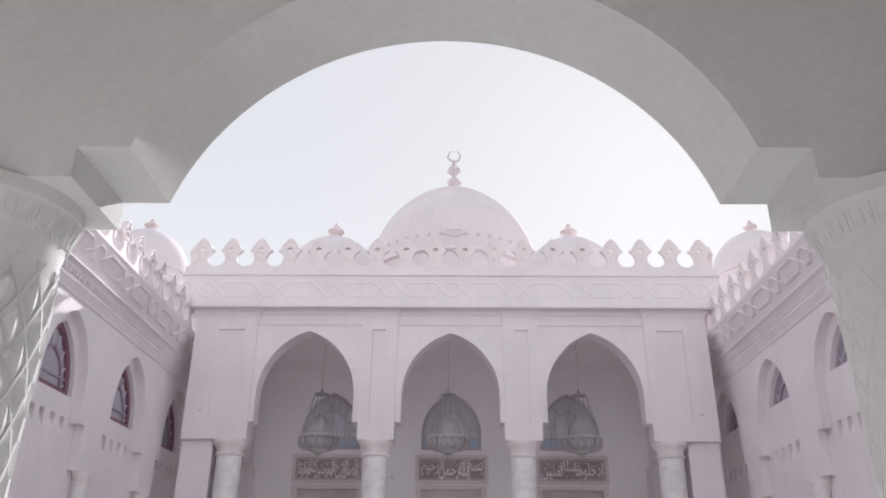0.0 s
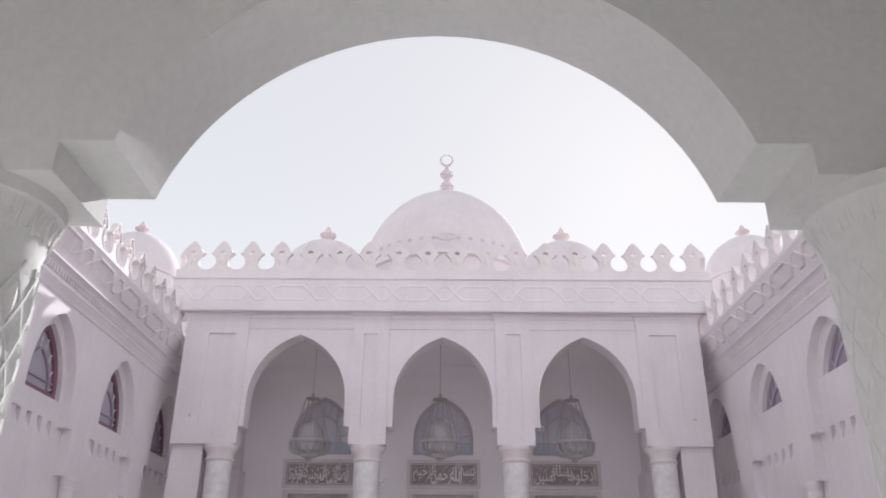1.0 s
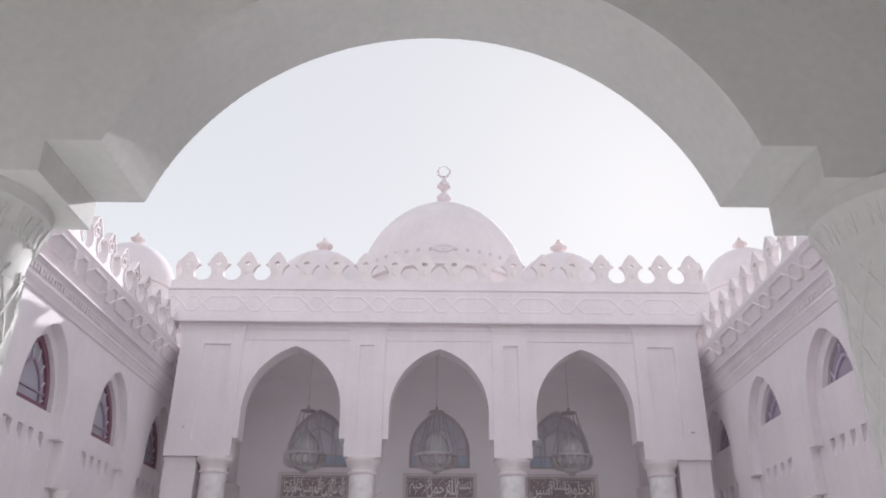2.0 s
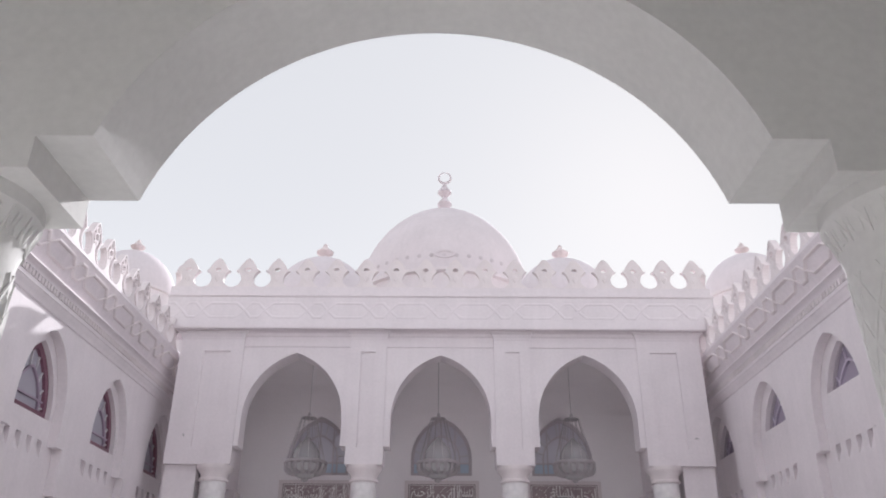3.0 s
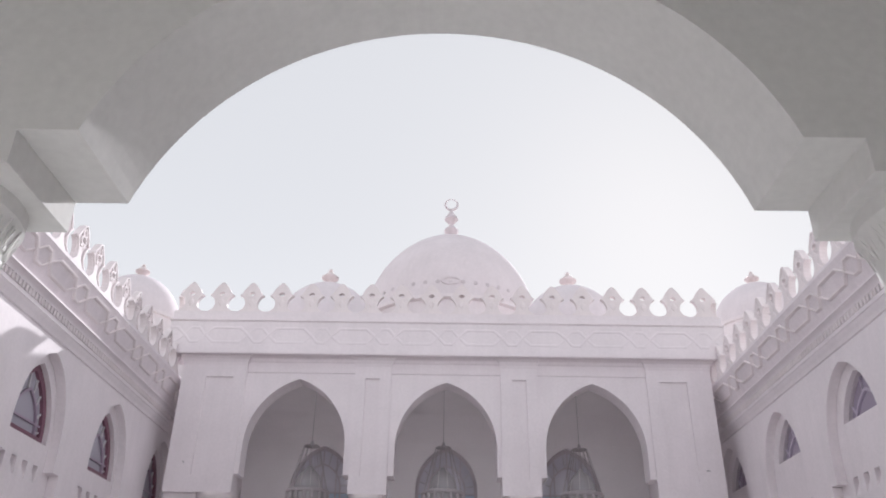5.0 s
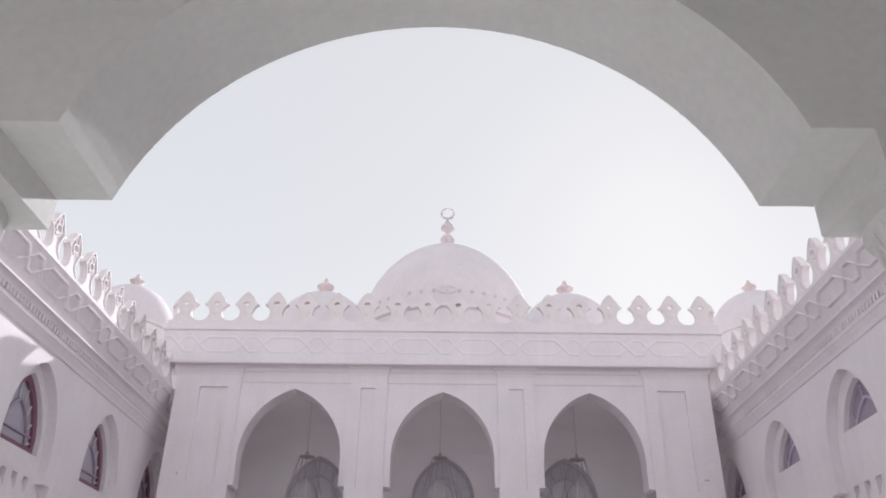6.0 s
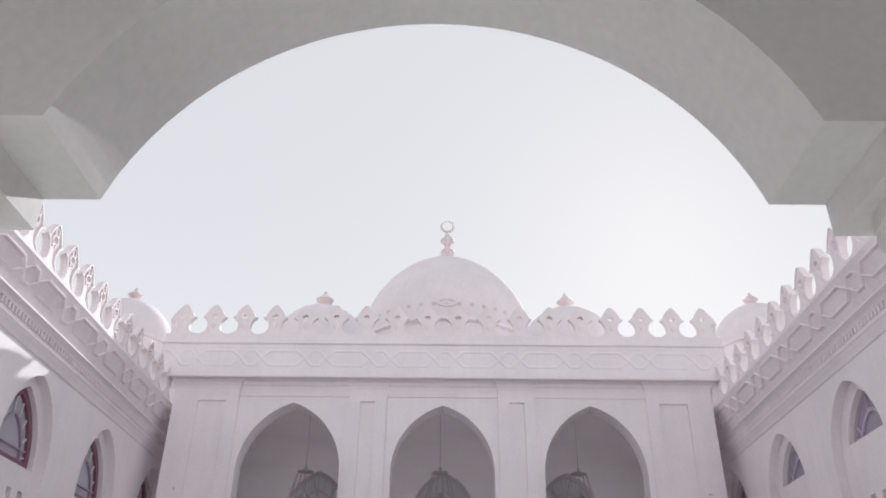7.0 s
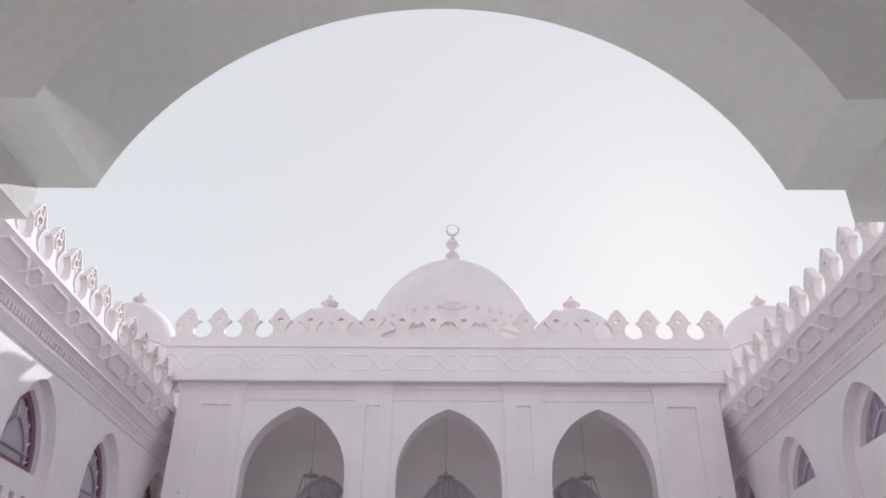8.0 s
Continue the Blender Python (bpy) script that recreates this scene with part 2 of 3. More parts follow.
for u0, u1 in ((-END, -5.5), (-2.5, -1.5), (1.5, 2.5), (5.5, END)):
    # flared head of each pilaster under the soffit
    bm = bmesh.new()
    rows = []
    for z, grow in ((9.0, 0.0), (9.08, 0.015), (9.17, 0.05), (9.22, 0.09), (9.268, 0.10)):
        rows.append([bm.verts.new((u, y, z)) for u, y in ((u0 - grow, 0.0), (u0 - grow, -0.06 - grow), (u1 + grow, -0.06 - grow), (u1 + grow, 0.0))])
    for a, b in zip(rows, rows[1:]):
        for i in range(4):
            bm.faces.new((a[i], a[(i + 1) % 4], b[(i + 1) % 4], b[i]))
    bm.faces.new(rows[-1])
    part("pilaster_head", bm, PLASTER, wall_north)
bm = bmesh.new()
rows = []
for z, out in ((9.10, 0.0), (9.14, 0.03), (9.21, 0.05), (9.268, 0.11)):
    rows.append([bm.verts.new((u, -out, z)) for u in (-5.62, 5.62)])
for a, b in zip(rows, rows[1:]):
    bm.faces.new((a[0], a[1], b[1], b[0]))
part("cove", bm, PLASTER, wall_north, "shallow cove under the cornice")
# sides of the porch; the unseen upper wall is opened to let light in
for s in (-1, 1):
    x0, x1 = sorted((s * 6.42, s * END))
    for y0, y1 in ((0.1, 1.0), (4.3, 5.15)):
        structure("wall_porch_side", soft_box(x0, x1, y0, y1, 0.02, PIER_FOOT), PLASTER, "white plastered end pier of the porch", "wall")
    opening = [(0.602, PIER_FOOT), (1.28, PIER_FOOT), (1.28, LEDGE)] + list(reversed(arch(2.65, HALF, 6.8, 8.58, 14))) + [(4.02, LEDGE), (4.02, PIER_FOOT), (5.148, PIER_FOOT), (5.148, WALL_TOP - 0.002), (0.602, WALL_TOP - 0.002)]
    structure("wall_porch_upper", slab(bmesh.new(), side(s * 6.92), opening, [], 0.0, 0.37), PLASTER, "white plastered end wall of the porch with a pointed arch", "wall")
# added filler walls that block the bright sky gap at the corners
for s in (-1, 1):
    x0, x1 = sorted((s * 6.925, s * 9.9))
    structure("wall_corner", box(bmesh.new(), x0, x1, 4.85, 5.145, 0.02, 11.3), PLASTER, "white filler wall added to close the sky gap between porch and wing", "wall")
structure("ceiling", box(bmesh.new(), -6.55, 6.55, 0.6, 5.15, 9.0, 9.27), INNER, "white plastered porch ceiling")
bm = bmesh.new()
turns = [math.pi / 2 * i / 10 for i in range(11)]
rows = [[bm.verts.new((x, 4.349 + 0.8 * math.cos(a), 8.199 + 0.8 * math.sin(a))) for x in (-6.549, 6.549)] for a in turns]
back = [bm.verts.new((x, 5.149, 8.999)) for x in (-6.549, 6.549)]
for p, q in zip(rows, rows[1:]):
    bm.faces.new((p[0], p[1], q[1], q[0]))
bm.faces.new((rows[0][0], rows[0][1], back[1], back[0]))
bm.faces.new((rows[-1][0], rows[-1][1], back[1], back[0]))
for i in (0, 1):
    bm.faces.new([row[i] for row in rows] + [back[i]])
structure("trim_porch", bm, INNER, "white plastered cove between wall and porch ceiling", "cove", smooth=True)
structure("roof_porch", box(bmesh.new(), -6.92, 6.92, 0.36, 5.15, 9.28, 9.5), ROOF, "flat screeded roof of the porch", "roof")
structure("roof_north", box(bmesh.new(), -15.5, 15.5, 5.16, 24.3, 9.28, 9.55), ROOF, "flat screeded roof of the prayer hall", "roof")


def weave(bm, plane, u0, u1, v0, v1, period, w0, w1, wide, start, bead=False):
    """Interlaced long and short hexagons in raised bands, cut off at both ends."""
    mid, h = (v0 + v1) / 2, (v1 - v0) / 2
    for sign in (1, -1):
        pts = [(start, mid)]
        while pts[-1][0] < u1:
            a = pts[-1][0]
            pts += [(a + 0.13 * period, mid + sign * h), (a + 0.55 * period, mid + sign * h), (a + 0.68 * period, mid),
                    (a + 0.78 * period, mid - sign * h), (a + 0.90 * period, mid - sign * h), (a + period, mid)]
        run = []
        for (p, v), (q, w) in zip(pts, pts[1:]):
            if q <= u0 or p >= u1:
                continue
            lo, hi = max(p, u0), min(q, u1)
            run += [] if run else [(lo, v + (w - v) * (lo - p) / (q - p))]
            run.append((hi, v + (w - v) * (hi - p) / (q - p)))
        strap(bm, plane, run, wide, w0, w1 + 0.002 * sign, bead)
    return bm


EAVE = 7.75
cornice_north = structure("cornice_north", soft_box(-EAVE, EAVE, -0.33, 0.35, 9.272, 10.2, 0.01), PLASTER, "projecting white frieze over the arcade", "cornice")
part("strapwork", weave(bmesh.new(), front(-0.33), -7.7, 7.7, 9.58, 10.0, 1.771, -0.002, 0.010, 0.075, -8.51, True), PLASTER, cornice_north, "raised interlaced hexagon bands")
part("moulding", soft_box(-EAVE - 0.035, EAVE + 0.035, -0.36, 0.348, 10.202, 10.28, 0.02), PLASTER, cornice_north)
part("moulding", soft_box(-EAVE - 0.02, EAVE + 0.02, -0.36, -0.2, 9.24, 9.33, 0.015), PLASTER, cornice_north)


def merlon_mesh(thick=0.15, pitch=0.861, rim=0.0):
    k = pitch / 0.861
    half = [(0.4305, 0.0), (0.36, 0.012), (0.27, 0.06), (0.20, 0.13), (0.172, 0.22), (0.178, 0.30), (0.205, 0.38), (0.24, 0.44), (0.285, 0.485), (0.345, 0.525),
            (0.29, 0.55), (0.262, 0.585), (0.25, 0.62), (0.205, 0.70), (0.145, 0.785), (0.085, 0.855), (0.035, 0.90)]
    ring = [(u * k, v) for u, v in half] + [(0, 0.91)] + [(-u * k, v) for u, v in reversed(half)]
    hole = [(0.085 * math.cos(a), 0.55 + 0.062 * math.sin(a)) for a in [2 * math.pi * i / 12 for i in range(12)]]
    bm = slab(bmesh.new(), lambda u, v, w: (u, w, v), ring, [hole], -thick / 2, thick / 2)
    # raised bud under the hole
    bud = [(0.0, 0.43), (0.07, 0.36), (0.09, 0.27), (0.0, 0.14), (-0.09, 0.27), (-0.07, 0.36)]
    for sgn in (-1, 1):
        low = [bm.verts.new((u, sgn * thick / 2, v)) for u, v in bud]
        high = [bm.verts.new((u * 0.6, sgn * (thick / 2 + 0.014), 0.28 + (v - 0.28) * 0.6)) for u, v in bud]
        bm.faces.new(high)
        for i in range(6):
            j = (i + 1) % 6
            bm.faces.new((low[i], low[j], high[j], high[i]))
    if rim:
        # raised rim along the whole outline, with a ring, leaves and a raised foot, on the court side
        edge = []
        for (u0, v0), (u1, v1), (u2, v2) in zip(ring, ring[1:], ring[2:]):
            du, dv = u2 - u0, v2 - v0
            d = math.hypot(du, dv)
            edge.append((u1 - dv / d * 0.024, v1 + du / d * 0.024))
        eye = [(0.115 * k * math.cos(a), 0.55 + 0.088 * math.sin(a)) for a in [2 * math.pi * i / 12 for i in range(13)]]
        leaves = [[(g * 0.03, 0.62), (g * 0.09 * k, 0.68), (g * 0.07 * k, 0.75), (g * 0.02, 0.80)] for g in (-1, 1)]
        stem = [[(g * 0.11 * k, 0.44), (g * 0.03, 0.40), (g * 0.075 * k, 0.47)] for g in (-1, 1)]
        foot = [(0.30, 0.002), (0.22, 0.045), (0.145, 0.10), (0.10, 0.17), (0.082, 0.24), (0.085, 0.31), (0.03, 0.37)]
        plate = [(u * k * 0.88 - 0.072, v) for u, v in foot] + [(-u * k * 0.88 - 0.072, v) for u, v in reversed(foot)]
        face = lambda u, v, w: (u, -thick / 2 - w, v)
        slab(bm, face, plate, [], -0.004, rim)
        strap(bm, face, edge, 0.034, -0.004, rim)
        strap(bm, face, eye, 0.034, -0.004, rim * 0.85)
        for line in leaves + stem:
            strap(bm, face, line, 0.032, -0.004, rim * 0.85)
    return mesh("merlon", bm, CARVED)


MERLON, MERLON_SIDE = merlon_mesh(), {-1: merlon_mesh(0.10, 0.81, 0.05), 1: merlon_mesh(0.14, 0.81, 0.014)}


def merlon(data, parent, x, y, z, turn):
    ob = new("merlon", data)
    ob.parent = parent
    ob.matrix_basis = pose(x, y, z, 0, 0, turn)
    return ob


parapet_north = structure("parapet_north", soft_box(-EAVE, EAVE, -0.24, 0.0, 10.28, 10.55, 0.01), PLASTER, "white parapet carrying pierced lily merlons", "parapet")
for k in range(18):
    merlon(MERLON, parapet_north, -7.33 + k * 14.66 / 17, -0.13, 10.55, 0)
for s in (-1, 1):
    x0, x1 = sorted((s * (EAVE - 0.2), s * (EAVE + 0.04)))
    part("return", soft_box(x0, x1, 0.002, 0.78, 10.2, 10.55, 0.01), PLASTER, parapet_north)
    merlon(MERLON, parapet_north, s * (EAVE - 0.045), 0.33, 10.55, 90)
    part("return_frieze", soft_box(min(s * 7.3, s * EAVE), max(s * 7.3, s * EAVE), 0.352, 0.78, 9.272, 10.2), PLASTER, parapet_north)


# ---- columns ----
def column(x, y, foot, top, r, cap_r, cap_h, group, label, carved=False, stone=None, lattice=0.0):
    c = thing("column", (x, y, foot), label, "column", group)
    stone, top_stone = stone or MARBLE, stone or CARVED
    at = (x, y, foot)
    h = top - foot
    part("base", lathe(bmesh.new(), [(r * 1.35, 0), (r * 1.35, 0.12), (r * 1.25, 0.16), (r * 1.28, 0.22), (r * 1.12, 0.27), (r * 1.06, 0.32)], at), stone, c, smooth=True)
    core = r * 0.97 - (0.024 if lattice else 0.0)
    swell = 0.034 if lattice else 0.0
    shaft = [(core + 0.01 * r, 0.32), (core, h * 0.4), (core + swell * 0.25, h * 0.4 + (0.6 * h - cap_h) * 0.5), (core + swell, h - cap_h)]
    part("shaft", lathe(bmesh.new(), shaft, at), stone, c, smooth=True)
    z = h - cap_h
    if carved:
        bell = [(core + swell, z), (core + swell + 0.006, z + 0.03), (r * 1.005, z + 0.2 * cap_h + 0.05),
                (r * 1.06, z + 0.55 * cap_h), (cap_r * 0.96, z + 0.78 * cap_h), (cap_r, z + 0.82 * cap_h), (cap_r, z + cap_h)]
    else:
        bell = [(r * 0.97, z), (r * 1.1, z + 0.03), (r * 1.1, z + 0.08), (r * 0.99, z + 0.1), (r * 1.02, z + 0.5 * cap_h),
                (cap_r * 0.97, z + 0.74 * cap_h), (cap_r, z + 0.8 * cap_h), (cap_r, z + cap_h)]
    if lattice:
        bm = bmesh.new()
        def wrap(u, v, w):
            up = min(1.0, max(0.0, (v - h * 0.4) / (z - h * 0.4)))
            grow = core + swell * (up * 0.5 if up < 0.5 else 0.25 + (up - 0.5) * 1.5)
            grow += (r * 1.05 - core - swell) * min(1.0, max(0.0, (v - z + 0.02) / (0.48 * cap_h))) + w
            return (x + grow * math.cos(u / r), y + grow * math.sin(u / r), foot + v)
        low, tall, count, cell = 0.5, z - 0.44, 15, 0.31
        twist = 2 * math.pi / count * tall / cell
        for way in (-1, 1):
            for k in range(count):
                pts = [(2 * math.pi * k / count + way * twist * i / 48, low + tall * i / 48) for i in range(49)]
                strap(bm, wrap, [(a * r, b) for a, b in pts], 0.018, -0.004, (0.011 + 0.001 * way) * lattice)
        # a pointed leaf with a sharp ridge in every diamond
        for j in range(1, int(2 * tall / cell)):
            mid = low + j * cell / 2
            for k in range(count):
                a = 2 * math.pi * (k + (0.5 if j % 2 == 0 else 0.0)) / count
                leaf = [(0.0, 0.42), (0.19, 0.22), (0.34, 0.04), (0.20, -0.22), (0.0, -0.42), (-0.20, -0.22), (-0.34, 0.04), (-0.19, 0.22)]
                rim = [bm.verts.new(wrap((a + p * 2 * math.pi / count) * r, mid + q * cell * 0.95, -0.004)) for p, q in leaf]
                up, down = [bm.verts.new(wrap(a * r, mid + q * cell * 0.95, 0.024 * lattice)) for q in (0.24, -0.24)]
                for i, tip in ((0, up), (1, up), (6, up), (7, up), (2, down), (3, down), (4, down), (5, down)):
                    bm.faces.new((rim[i], rim[(i + 1) % 8], tip))
                bm.faces.new((rim[2], down, up))
                bm.faces.new((rim[6], up, down))
        part("carving", bm, stone, c, "low carved lattice")
    capital = part("capital", lathe(bmesh.new(), bell, at, 40), top_stone, c, "turned white stone capital", smooth=True)
    if carved:
        def flank(u, v, w):
            # u round the column in cells, v in shares of the capital's height
            rr = r * 1.06 + (cap_r * 0.96 - r * 1.06) * (v - 0.55) / 0.23 if v > 0.55 else r * 0.99 + r * 0.07 * (v - 0.2) / 0.35
            a = 2 * math.pi * u / 20
            return (x + (rr + w) * math.cos(a), y + (rr + w) * math.sin(a), foot + z + v * cap_h)
        relief = 0.011 * lattice if lattice else 0.004
        for i in range(20):
            bm = bmesh.new()
            strap(bm, flank, [(i + 0.08, 0.50), (i + 0.12, 0.73), (i + 0.28, 0.60), (i + 0.42, 0.51), (i + 0.46, 0.74)], 0.075, -0.005, relief)
            strap(bm, flank, [(i + 0.66, 0.73), (i + 0.62, 0.60), (i + 0.70, 0.52), (i + 0.90, 0.53)], 0.07, -0.005, relief * 0.9)
            part("carved_stroke", bm, top_stone, capital)
    return c


first = column(-2.0, 0.3, 0.02, PIER_FOOT, 0.35, 0.47, 0.43, "columns of the porch arcade", "round pale marble column under a white pier")
for x in (2.0, -5.98, 5.98):
    copy_thing(first, Matrix.Translation((x, 0.3, 0.02)))

# ---- prayer hall wall behind the porch ----
HALL = 5.15
bays = (-4.0, 0.04, 4.0)
holes = []
for c in bays:
    holes.append(arch(c, 1.0, 6.75, 8.12, 12, 6.2))
    holes.append(rect(c - 1.0, c + 1.0, 0.03, 4.97))
structure("wall_hall", slab(bmesh.new(), front(HALL), rect(-7.85, 7.85, 0.02, 9.27), holes, -0.45, 0.0), INNER,
                      "white plastered wall with doors and pointed windows", "wall")


def pointed_window(name, plane, c, half, spring, apex, sill, deep, frame_mat, label, thick=0.09, bars=(0.0,), rails=(), ring=0.0, ring_mat=None, spokes=0, pane_mat=None, low_mat=None):
    """A pointed window: outer frame, glazing bars and panes."""
    w = tagged(new(name), label, "window", kind="structure")
    ring_mat = ring_mat or GREYWOOD
    outer = arch(c, half, spring, apex, 12, sill)
    inner = arch(c, half - thick, spring, apex - thick * 1.25, 12, sill + thick)
    part("window_frame", slab(bmesh.new(), plane, outer, [inner], -deep - 0.08, -deep + 0.05), frame_mat, w)

    def top_at(u):
        h = apex - thick * 1.25 - spring
        hf = half - thick
        r = (hf * hf + h * h) / (2 * hf)
        return spring + math.sqrt(max(0.0, r * r - (abs(u - c) + r - hf) ** 2))
    for b in bars:
        part("glazing_bar", bar(bmesh.new(), plane, c + b - 0.02, c + b + 0.02, sill + thick, top_at(c + b), -deep - 0.05, -deep + 0.02), ring_mat, w)
    for v in rails:
        reach = half - thick
        if v > spring:
            h = apex - thick * 1.25 - spring
            r = (reach * reach + h * h) / (2 * reach)
            reach = math.sqrt(max(0.01, r * r - (v - spring) ** 2)) - (r - reach)
        part("rail", bar(bmesh.new(), plane, c - reach, c + reach, v - 0.02, v + 0.02, -deep - 0.045, -deep + 0.025), ring_mat, w)
    if ring:
        a, b = arch(c, half * ring, spring, spring + (apex - spring) * ring * 0.95, 10, sill + thick), arch(c, half * ring - 0.045, spring, spring + (apex - spring) * ring * 0.95 - 0.06, 10, sill + thick)
        part("inner_arch", slab(bmesh.new(), plane, a, [[(u, v + 0.001) for u, v in b]], -deep - 0.05, -deep + 0.03), ring_mat, w)
    for k in range(spokes):
        # short bars between the inner arch and the frame
        i = 1 + round(k * 24 / spokes)
        (u, v), (p, q) = arch(c, half * ring, spring, spring + (apex - spring) * ring * 0.95, 12)[i], arch(c, half - thick, spring, apex - thick * 1.25, 12)[i]
        part("spoke", strap(bmesh.new(), plane, [(u, v), (p, q)], 0.04, -deep - 0.02, -deep + 0.02), PALEWOOD if frame_mat is MAROON or low_mat else ring_mat, w)
    cut_at = rails[0] if low_mat else sill + thick
    upper = arch(c, half - thick, spring, apex - thick * 1.25, 12, cut_at) if low_mat else inner
    if low_mat:
        for u0, u1 in ((c - half + thick, c), (c, c + half - thick)):
            low = part("pane", slab(bmesh.new(), plane, rect(u0, u1, sill + thick, cut_at), [], -deep - 0.03, -deep - 0.018), low_mat, w, "pale blue pane")
            low.visible_shadow = False
    pane = part("pane", slab(bmesh.new(), plane, upper, [], -deep - 0.03, -deep - 0.018), pane_mat or PANE, w)
    pane.visible_shadow = False
    return w


for i, c in enumerate(bays):
    pointed_window("window_%d" % (i + 1), front(HALL), c, 1.0, 6.75, 8.12, 6.2, 0.2, GREYWOOD, "pointed window with mauve grey frame and bluish panes over an inscription",
                   0.1, (-0.45, 0.0, 0.45), (6.62,), 0.62, spokes=8, low_mat=BLUE_PANE)


# door surrounds and doors
for i, c in enumerate(bays):
    d = tagged(new("door_%d" % (i + 1)), "tall panelled double door in a white stone surround", "door", kind="structure")
    part("surround", slab(bmesh.new(), front(HALL), rect(c - 1.16, c + 1.16, 0.02, 5.06), [rect(c - 0.98, c + 0.98, 0.03, 4.93)], 0.0, 0.05), CARVED, d)
    for s in (-1, 1):
        x0, x1 = sorted((c + s * 0.004, c + s * 0.99))
        leaf = part("leaf", soft_box(x0, x1, HALL + 0.22, HALL + 0.28, 0.03, 4.95), DOORWOOD, d)
        for z0, z1 in ((0.3, 1.3), (1.5, 2.9), (3.1, 4.7)):
            part("panel", soft_box(x0 + 0.15, x1 - 0.15, HALL + 0.19, HALL + 0.215, z0, z1), DOORWOOD, leaf)


# inscriptions over the doors: right-to-left words in joined letter forms
JOIN = {"ا": ("\uFE8D", "\uFE8E", "", ""), "أ": ("\uFE83", "\uFE84", "", ""), "إ": ("\uFE87", "\uFE88", "", ""), "آ": ("\uFE81", "\uFE82", "", ""),
        "ب": ("\uFE8F", "\uFE90", "\uFE91", "\uFE92"), "ت": ("\uFE95", "\uFE96", "\uFE97", "\uFE98"), "ح": ("\uFEA1", "\uFEA2", "\uFEA3", "\uFEA4"),
        "خ": ("\uFEA5", "\uFEA6", "\uFEA7", "\uFEA8"), "د": ("\uFEA9", "\uFEAA", "", ""), "ر": ("\uFEAD", "\uFEAE", "", ""),
        "س": ("\uFEB1", "\uFEB2", "\uFEB3", "\uFEB4"), "ص": ("\uFEB9", "\uFEBA", "\uFEBB", "\uFEBC"), "ع": ("\uFEC9", "\uFECA", "\uFECB", "\uFECC"),
        "ق": ("\uFED5", "\uFED6", "\uFED7", "\uFED8"), "ك": ("\uFED9", "\uFEDA", "\uFEDB", "\uFEDC"), "ل": ("\uFEDD", "\uFEDE", "\uFEDF", "\uFEE0"),
        "م": ("\uFEE1", "\uFEE2", "\uFEE3", "\uFEE4"), "ن": ("\uFEE5", "\uFEE6", "\uFEE7", "\uFEE8"), "ه": ("\uFEE9", "\uFEEA", "\uFEEB", "\uFEEC"),
        "و": ("\uFEED", "\uFEEE", "", ""), "ي": ("\uFEF1", "\uFEF2", "\uFEF3", "\uFEF4"), "ى": ("\uFEEF", "\uFEF0", "", ""), "ة": ("\uFE93", "\uFE94", "", ""),
        "ؤ": ("\uFE85", "\uFE86", "", "")}


def shaped(text):
    out = []
    for i, ch in enumerate(text):
        if ch not in JOIN:
            out.append(ch)
            continue
        before = i > 0 and text[i - 1] in JOIN and JOIN[text[i - 1]][2] != ""
        after = i + 1 < len(text) and text[i + 1] in JOIN and JOIN[ch][2] != ""
        out.append(JOIN[ch][3] if before and after else JOIN[ch][1] if before else JOIN[ch][2] if after else JOIN[ch][0])
    return "".join(reversed(out))


